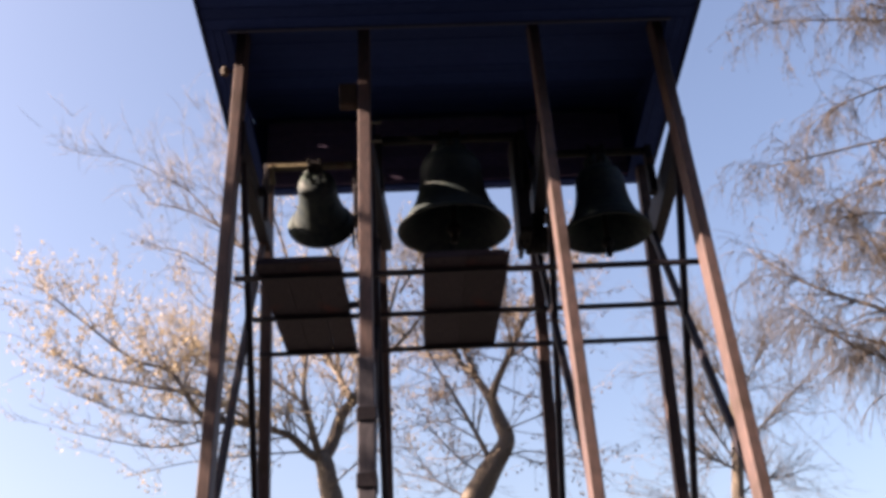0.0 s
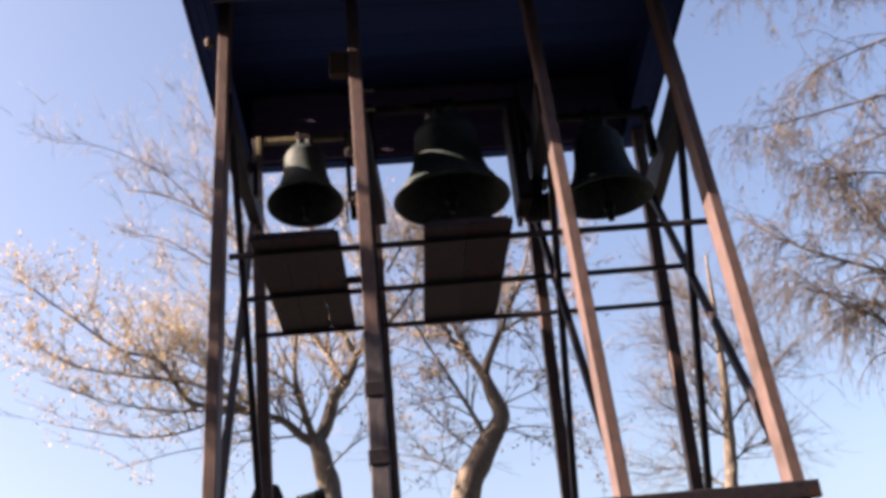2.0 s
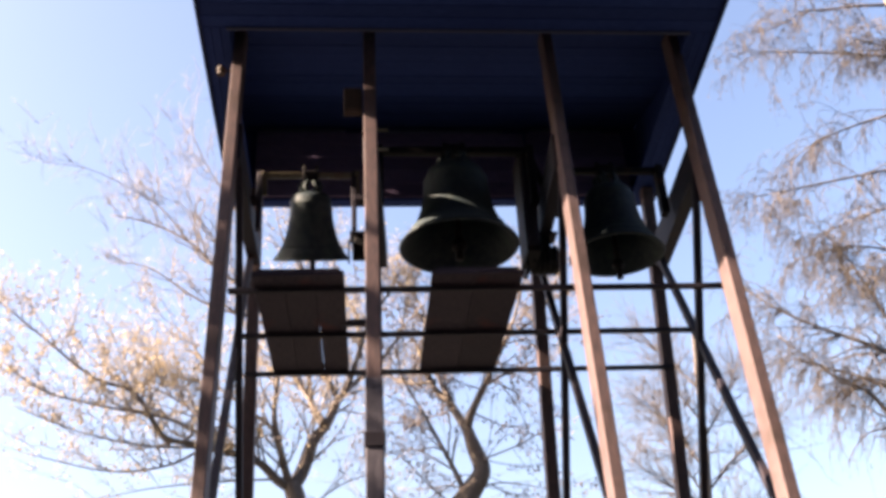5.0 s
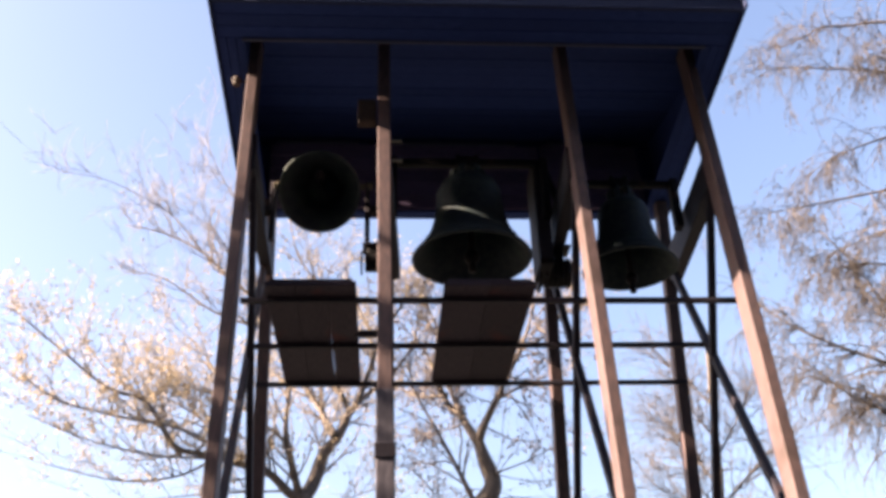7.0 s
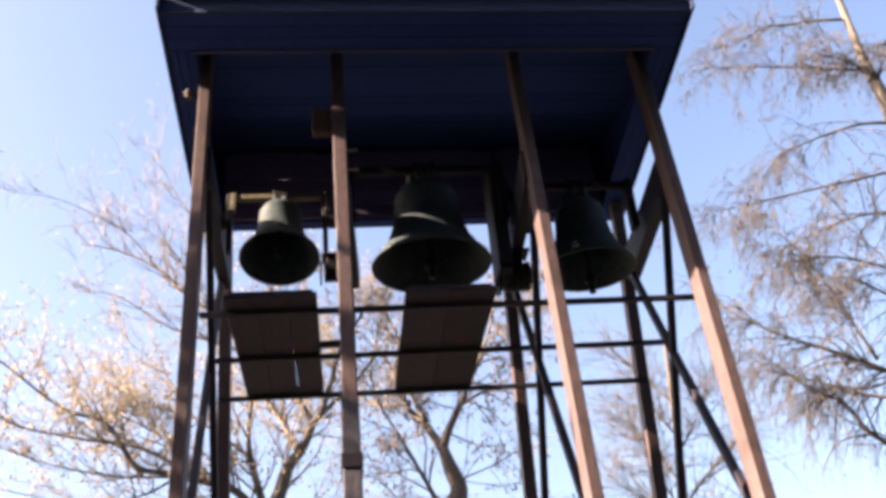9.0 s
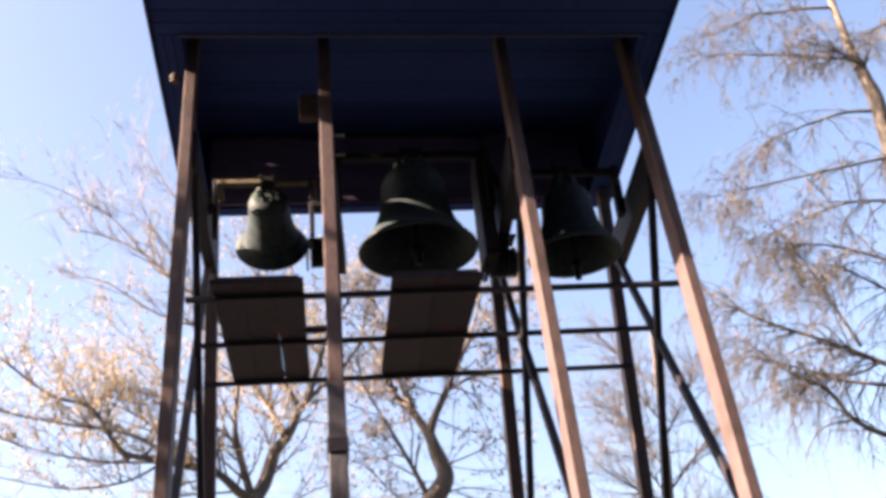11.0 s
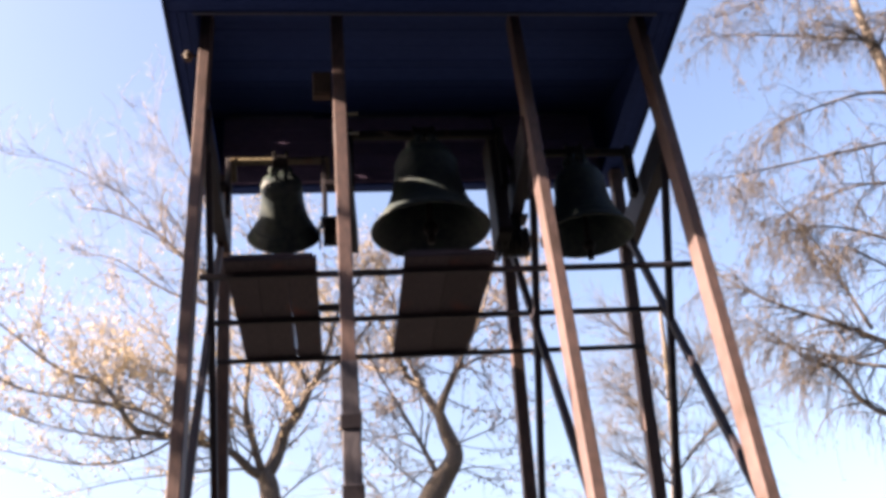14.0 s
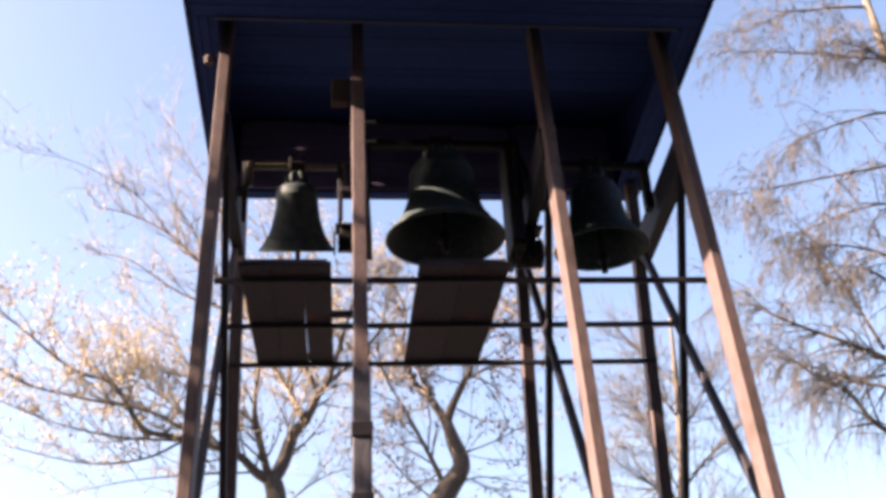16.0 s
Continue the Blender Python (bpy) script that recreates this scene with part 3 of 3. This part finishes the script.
def make_tree(name, label, category, at, trunk, limbs, seed, leaf_mat, density, leaves, droop, leaf_size, spread=0.55, side=1.0, subs=(4, 8), slim=0.27, lift=0.15, twig_mat=None):
    """trunk and limbs: (points, thickness at both ends); density: side branches to the metre."""
    rng = random.Random(seed)
    tree = thing(name, at, label, category)
    w = Wood()
    w.tube(smooth_path(trunk[0], 6), trunk[1], trunk[2], 12, 0.25)
    w.object("trunk", BARK, tree)
    twigs, foliage = Wood(), Wood()
    for pts, r0, r1, rich in limbs:
        limb = Wood()
        path = smooth_path(pts, 5)
        length = sum((b - a).length for a, b in zip(path, path[1:]))
        limb.tube(path, r0, r1, 8, 0.15)
        # side branches
        count = int(length * density)
        for k in range(count):
            f = rng.uniform(0.12, 1.0)
            i = min(int(f * (len(path) - 1)), len(path) - 2)
            p = path[i].lerp(path[i + 1], rng.random())
            ahead = (path[i + 1] - path[i]).normalized()
            way = ahead * rng.uniform(0.3, 1.0) + Vector((rng.gauss(0, spread), rng.gauss(0, spread * 0.9), rng.gauss(lift, spread)))
            ln = side * rng.uniform(0.5, 1.5) * (1.15 - 0.5 * f)
            r = min(0.016, (r0 + (r1 - r0) * f) * 0.5)
            branch = wander(p, way, ln, rng, droop * 0.12, 6, 0.16)
            twigs.tube(branch, r, r * 0.3, 4)
            for _ in range(rng.randint(*subs)):
                j = rng.randint(1, len(branch) - 1)
                sub = wander(branch[j], (branch[j] - branch[j - 1]).normalized() + Vector((rng.gauss(0, 0.6), rng.gauss(0, 0.6), rng.gauss(0.1 - droop * 0.5, 0.5))), rng.uniform(0.2, 0.6) * side, rng, droop * 0.25, 4, 0.2)
                twigs.tube(sub, 0.0045, 0.002, 3)
                for _ in range(int(leaves * rich * rng.uniform(0.2, 1.8))):
                    q = sub[rng.randint(0, 4)]
                    leaf(foliage, q + Vector((rng.gauss(0, 0.03), rng.gauss(0, 0.03), rng.gauss(-0.03, 0.03))), leaf_size * rng.uniform(0.6, 1.4), rng, 1.2, slim)
        limb.object("limb", BARK, tree)
    twigs.object("twig_crown", twig_mat or TWIG, tree, "stuff")
    foliage.object("foliage", leaf_mat, tree, "stuff")
    return tree


def at_depth(y0, pts, slope=0.0):
    """Points (x, z) on an upright plane at y0; slope: metres of y gained along the line."""
    n = max(1, len(pts) - 1)
    return [(x, y0 + slope * k / n, z) for k, (x, z) in enumerate(pts)]


def make_trees():
    y = 13.5
    make_tree("forked_tree", "grey-barked forked tree with dry tan leaves", "tree", (-0.9, y, 0),
        (at_depth(y, [(-0.75, -0.1), (-0.85, 2.0), (-1.15, 3.9), (-1.29, 4.68), (-1.37, 5.13), (-1.46, 5.39)]), 0.21, 0.115),
        [(at_depth(y, [(-1.46, 5.3), (-1.31, 5.56), (-1.18, 6.0), (-0.99, 6.29), (-0.86, 6.64), (-0.72, 6.87), (-0.5, 7.6), (-0.3, 8.4)], 0.6), 0.11, 0.02, 1.0),
         (at_depth(y, [(-1.02, 6.2), (-1.17, 6.49), (-1.24, 6.74), (-1.26, 7.26), (-1.1, 8.0)], 0.8), 0.07, 0.015, 1.4),
         (at_depth(y, [(-1.47, 5.35), (-1.52, 5.54), (-1.65, 6.03), (-1.68, 6.33), (-1.64, 6.88), (-1.72, 7.46)], -0.5), 0.065, 0.015, 1.0),
         (at_depth(y, [(-1.43, 5.3), (-1.63, 5.42), (-1.81, 5.59), (-2.02, 5.68), (-2.72, 5.85), (-3.11, 5.96), (-3.51, 6.52), (-4.04, 6.71), (-4.75, 7.27), (-5.45, 7.83)], -0.8), 0.07, 0.008, 1.8),
         (at_depth(y - 0.2, [(-2.61, 5.84), (-3.04, 5.57), (-3.73, 5.47), (-4.78, 5.69)], -0.5), 0.022, 0.006, 0.5),
         (at_depth(y - 0.3, [(-2.2, 5.75), (-2.7, 6.3), (-3.2, 6.7), (-3.8, 7.0)], 0.5), 0.03, 0.008, 3.0),
         (at_depth(y, [(-1.65, 6.1), (-2.1, 6.5), (-2.6, 6.9), (-3.3, 7.2), (-3.9, 7.9)], 0.6), 0.03, 0.008, 1.6),
         (at_depth(y + 0.5, [(-1.2, 6.7), (-1.6, 7.3), (-2.0, 7.6), (-2.3, 8.2)], 0.4), 0.03, 0.008, 1.0),
         (at_depth(y + 0.5, [(-0.7, 6.9), (-0.3, 7.3), (0.1, 7.9), (0.2, 8.6)], 0.4), 0.04, 0.008, 1.8),
         (at_depth(y, [(-0.86, 6.64), (-1.32, 7.44), (-1.88, 8.09), (-2.62, 8.68), (-3.1, 9.19), (-3.74, 9.58), (-4.37, 9.75)], 0.3), 0.045, 0.008, 0.22),
         (at_depth(y + 0.2, [(-3.1, 9.19), (-3.56, 9.78), (-3.98, 10.11), (-4.74, 10.52), (-5.44, 10.67)]), 0.016, 0.004, 0.12),
         (at_depth(y + 0.1, [(-1.88, 8.09), (-2.3, 9.44), (-2.6, 10.04), (-3.05, 10.84), (-3.37, 11.73)], 0.3), 0.022, 0.004, 0.1),
         (at_depth(y - 0.2, [(-1.3, 4.9), (-0.9, 5.2), (-0.5, 5.35), (-0.1, 5.3)], -0.3), 0.014, 0.004, 0.8),
         (at_depth(y - 0.2, [(-1.6, 5.4), (-2.3, 5.35), (-3.2, 5.25), (-4.0, 5.05)], -0.4), 0.016, 0.004, 0.9),
         (at_depth(y - 0.4, [(-2.3, 5.75), (-3.0, 6.15), (-3.8, 6.3), (-4.6, 6.5), (-5.2, 6.9)], -0.4), 0.03, 0.006, 2.0),
         (at_depth(y - 0.2, [(-2.7, 5.85), (-3.4, 5.85), (-4.2, 6.0), (-5.0, 6.3)], -0.6), 0.02, 0.005, 1.3),
         (at_depth(y, [(-3.1, 5.96), (-3.7, 6.8), (-4.4, 7.4), (-5.0, 8.2)], 0.5), 0.025, 0.005, 1.4),
         (at_depth(y, [(-2.6, 6.9), (-3.0, 7.6), (-3.6, 8.2)], 0.5), 0.02, 0.005, 0.8),
         (at_depth(y + 0.2, [(-1.32, 7.44), (-2.0, 7.9), (-2.9, 8.3), (-3.7, 8.9), (-4.3, 9.1)], 0.4), 0.03, 0.005, 0.25),
         (at_depth(y + 0.3, [(-2.62, 8.68), (-2.75, 9.3), (-3.1, 9.9), (-3.4, 10.6)], 0.3), 0.018, 0.004, 0.12),
         (at_depth(y + 0.4, [(-1.1, 7.9), (-1.3, 8.7), (-1.7, 9.4), (-1.9, 10.2)], 0.4), 0.03, 0.006, 1.0),
         (at_depth(y + 0.8, [(-0.5, 7.5), (-0.6, 8.3), (-0.9, 9.0), (-1.0, 9.8)], 0.4), 0.03, 0.006, 1.4),
         (at_depth(y + 0.8, [(-0.3, 8.2), (0.0, 8.8), (0.2, 9.4)], 0.4), 0.025, 0.006, 1.6)],
        11, LEAF, 7.2, 5.0, -0.15, 0.05, spread=0.5, lift=0.6)
    y = 14.5
    make_tree("bent_tree", "grey-barked tree with a bent trunk and dry leaves", "tree", (0.2, y, 0),
        (at_depth(y, [(0.1, -0.1), (0.2, 1.8), (0.35, 3.3), (0.49, 4.15), (0.65, 4.75), (0.9, 5.22), (1.17, 5.6), (1.25, 5.83), (1.16, 6.12), (1.05, 6.5)]), 0.3, 0.075),
        [(at_depth(y, [(1.07, 6.4), (0.84, 6.86), (0.62, 7.17), (0.45, 7.77), (0.13, 8.47)], 0.5), 0.075, 0.015, 1.8),
         (at_depth(y, [(1.06, 6.4), (1.14, 6.62), (1.34, 7.0), (1.48, 7.26), (1.8, 7.89), (2.07, 8.68)], -0.5), 0.075, 0.015, 1.8),
         (at_depth(y, [(0.98, 5.4), (0.91, 5.61), (0.66, 6.11), (0.41, 6.58), (0.14, 7.07), (0.0, 7.6)], -0.4), 0.045, 0.01, 0.7),
         (at_depth(y, [(1.25, 5.86), (1.32, 5.91), (1.69, 6.01), (2.14, 6.19)], -0.5), 0.02, 0.006, 1.4),
         (at_depth(y, [(0.59, 4.94), (0.04, 5.3), (-0.68, 5.52)], 0.5), 0.016, 0.005, 0.3),
         (at_depth(y, [(0.62, 7.17), (0.2, 7.3), (-0.3, 7.7)], 0.8), 0.04, 0.01, 2.2),
         (at_depth(y, [(1.4, 7.1), (1.8, 7.2), (2.2, 7.0)], -0.6), 0.03, 0.008, 1.2),
         (at_depth(y, [(0.84, 6.86), (0.7, 7.4), (0.9, 8.0), (1.0, 8.6)], 0.8), 0.04, 0.01, 2.0),
         (at_depth(y, [(1.1, 5.5), (1.5, 5.55), (1.95, 5.45), (2.4, 5.3)], -0.4), 0.016, 0.004, 1.0),
         (at_depth(y, [(0.9, 5.22), (0.5, 5.5), (0.1, 5.9), (-0.2, 6.0)], -0.4), 0.016, 0.004, 1.2),
         (at_depth(y, [(0.45, 7.77), (0.5, 8.4), (0.3, 9.1), (0.4, 9.7)], 0.6), 0.03, 0.008, 1.8),
         (at_depth(y, [(1.48, 7.26), (1.4, 8.0), (1.5, 8.8), (1.3, 9.5)], 0.6), 0.03, 0.008, 1.8),
         (at_depth(y, [(1.8, 7.89), (2.3, 8.3), (2.7, 8.9), (2.9, 9.5)], 0.6), 0.025, 0.008, 1.4)],
        12, BROWN_LEAF, 9.5, 4.4, 0.05, 0.055)
    y = 12.0
    make_tree("drooping_tree", "yellow-barked tree with drooping twigs and pale dry leaves", "tree", (6.7, y, 0),
        (at_depth(y, [(6.7, -0.1), (7.2, 2.5), (7.7, 5.05), (8.04, 7.53), (8.27, 10.46), (8.24, 11.07), (8.16, 11.6), (8.13, 12.67), (8.1, 14.0)]), 0.2, 0.035),
        [(at_depth(y, [(8.23, 11.15), (8.15, 11.32), (7.34, 11.34), (6.03, 11.28), (5.29, 11.16)], -0.5), 0.035, 0.006, 1.5),
         (at_depth(y, [(8.27, 10.46), (7.66, 10.5), (6.59, 10.16), (5.98, 9.81)], 0.4), 0.03, 0.006, 0.8),
         (at_depth(y, [(8.24, 9.54), (8.03, 9.52), (6.4, 9.14), (5.31, 8.86), (4.79, 8.74)], -0.3), 0.03, 0.006, 1.2),
         (at_depth(y, [(7.7, 5.05), (6.73, 5.24), (6.24, 5.47), (5.95, 5.86), (5.5, 6.06), (4.83, 6.62)], -0.4), 0.05, 0.008, 0.45),
         (at_depth(y, [(7.8, 5.9), (7.05, 6.3), (6.48, 6.64), (5.74, 7.0), (5.2, 7.35), (4.73, 7.82)], 0.4), 0.045, 0.008, 0.9),
         (at_depth(y, [(6.75, 6.52), (6.38, 7.41), (6.09, 7.94), (5.64, 8.49)], -0.3), 0.026, 0.006, 1.0),
         (at_depth(y, [(8.04, 7.53), (7.54, 7.91), (6.62, 8.23), (5.65, 8.08)], 0.3), 0.035, 0.006, 1.5),
         (at_depth(y, [(8.0, 7.0), (7.4, 7.2), (6.5, 7.6), (5.7, 7.5)], -0.5), 0.03, 0.006, 1.6),
         (at_depth(y, [(8.2, 8.8), (7.4, 8.9), (6.6, 8.7), (5.9, 8.4)], 0.5), 0.03, 0.006, 1.4),
         (at_depth(y, [(7.0, 6.3), (6.6, 6.2), (6.0, 6.4), (5.4, 6.7)], 0.6), 0.02, 0.006, 0.9),
         (at_depth(y, [(8.05, 12.59), (7.54, 12.53), (7.02, 12.41), (6.61, 12.35), (6.27, 12.11), (5.83, 11.88), (5.44, 11.82)], -0.2), 0.028, 0.005, 0.8),
         (at_depth(y, [(6.94, 5.96), (6.43, 6.09), (5.87, 6.34), (5.30, 6.57)], 0.3), 0.03, 0.006, 0.5),
         (at_depth(y, [(8.11, 11.50), (7.65, 11.56), (7.16, 11.51), (6.76, 11.44)], -0.6), 0.02, 0.004, 2.5),
         (at_depth(y, [(9.57, 12.64), (8.94, 12.27), (8.44, 12.09), (8.14, 11.91)], 0.3), 0.024, 0.005, 0.6)],
        13, LARCH, 11.5, 2.4, 1.25, 0.05, 0.48, 0.9, (8, 13), 0.13, 0.05, GREY_TWIG)
    y = 20.0
    make_tree("slender_tree", "slender pale-barked tree, nearly bare", "tree", (5.6, y, 0),
        (at_depth(y, [(5.6, -0.1), (5.73, 2.19), (6.33, 5.48), (6.6, 7.17), (6.76, 8.95), (6.88, 10.59)]), 0.2, 0.03),
        [(at_depth(y, [(6.6, 7.17), (6.05, 8.21), (5.31, 9.03)], 0.5), 0.03, 0.008, 0.5),
         (at_depth(y, [(6.48, 6.45), (5.78, 6.74), (4.9, 7.28)], -0.5), 0.03, 0.008, 0.6),
         (at_depth(y, [(6.76, 8.95), (6.21, 9.79), (5.66, 10.37)], 0.5), 0.025, 0.008, 0.5),
         (at_depth(y, [(6.54, 6.69), (7.45, 7.62), (8.22, 8.21)], -0.5), 0.03, 0.008, 0.5),
         (at_depth(y, [(6.66, 7.79), (7.46, 8.91), (8.08, 9.97)], 0.5), 0.025, 0.008, 0.5),
         (at_depth(y, [(6.4, 5.9), (7.1, 6.3), (7.9, 6.4)], 0.5), 0.025, 0.008, 0.6),
         (at_depth(y, [(6.3, 5.4), (5.6, 5.9), (5.0, 6.0)], 0.5), 0.025, 0.008, 0.6),
         (at_depth(y, [(6.5, 6.6), (5.9, 7.6), (5.6, 8.5)], -0.5), 0.025, 0.008, 0.5),
         (at_depth(y, [(6.7, 8.2), (6.2, 8.8), (5.9, 9.5)], -0.5), 0.025, 0.008, 0.5)],
        14, BROWN_LEAF, 24.0, 0.7, 0.0, 0.06, 0.6, 1.2, twig_mat=GREY_TWIG)


def make_shade_tree():
    """An unseen dense evergreen column, added beside the tower to shade its lower left side."""
    rng = random.Random(15)
    at = Vector((-9.0, 6.2, 0))
    tree = thing("shade_tree", at, "dense evergreen column, unseen, added to shade the tower legs", "tree")
    w = Wood()
    w.tube(smooth_path([at + Vector((0, 0, -0.1)), at + Vector((0.05, 0, 3)), at + Vector((0, 0.05, 6)), at + Vector((0, 0, 9))], 6), 0.2, 0.03, 10, 0.2)
    w.object("trunk", BARK, tree)
    sprays = Wood()
    for _ in range(9000):
        z = rng.uniform(0.5, 9.75)
        wide = 1.4 * min(1.0, (9.95 - z) / 0.9) ** 0.6 * min(1.0, 0.6 + z / 4) * rng.uniform(0.82, 1.04)
        a, q = rng.uniform(0, math.tau), rng.random() ** 0.4
        leaf(sprays, at + Vector((wide * q * math.cos(a), wide * q * math.sin(a), z)), rng.uniform(0.14, 0.3), rng, -0.8, 0.3)
    sprays.object("foliage", EVERGREEN, tree, "stuff")


make_shade_tree()
make_trees()


# ---- what moves ----
def swing(t):
    """The small bell's angle, mouth towards the viewer positive."""
    a = math.tau * (t - 0.80) / 1.571
    return 63.5 * math.cos(a) - 5.0 * math.cos(2 * a) - 2.0


def motions():
    times = [k * 0.1 for k in range(161)]
    walk(small_bell, [(t, pose(*BELL_AT, -swing(t), 0, 0)) for t in times])
    hang = small_clapper.location.copy()
    walk(small_clapper, [(t, pose(*hang, -0.3 * swing(t - 0.1), 0, 0)) for t in times])


motions()
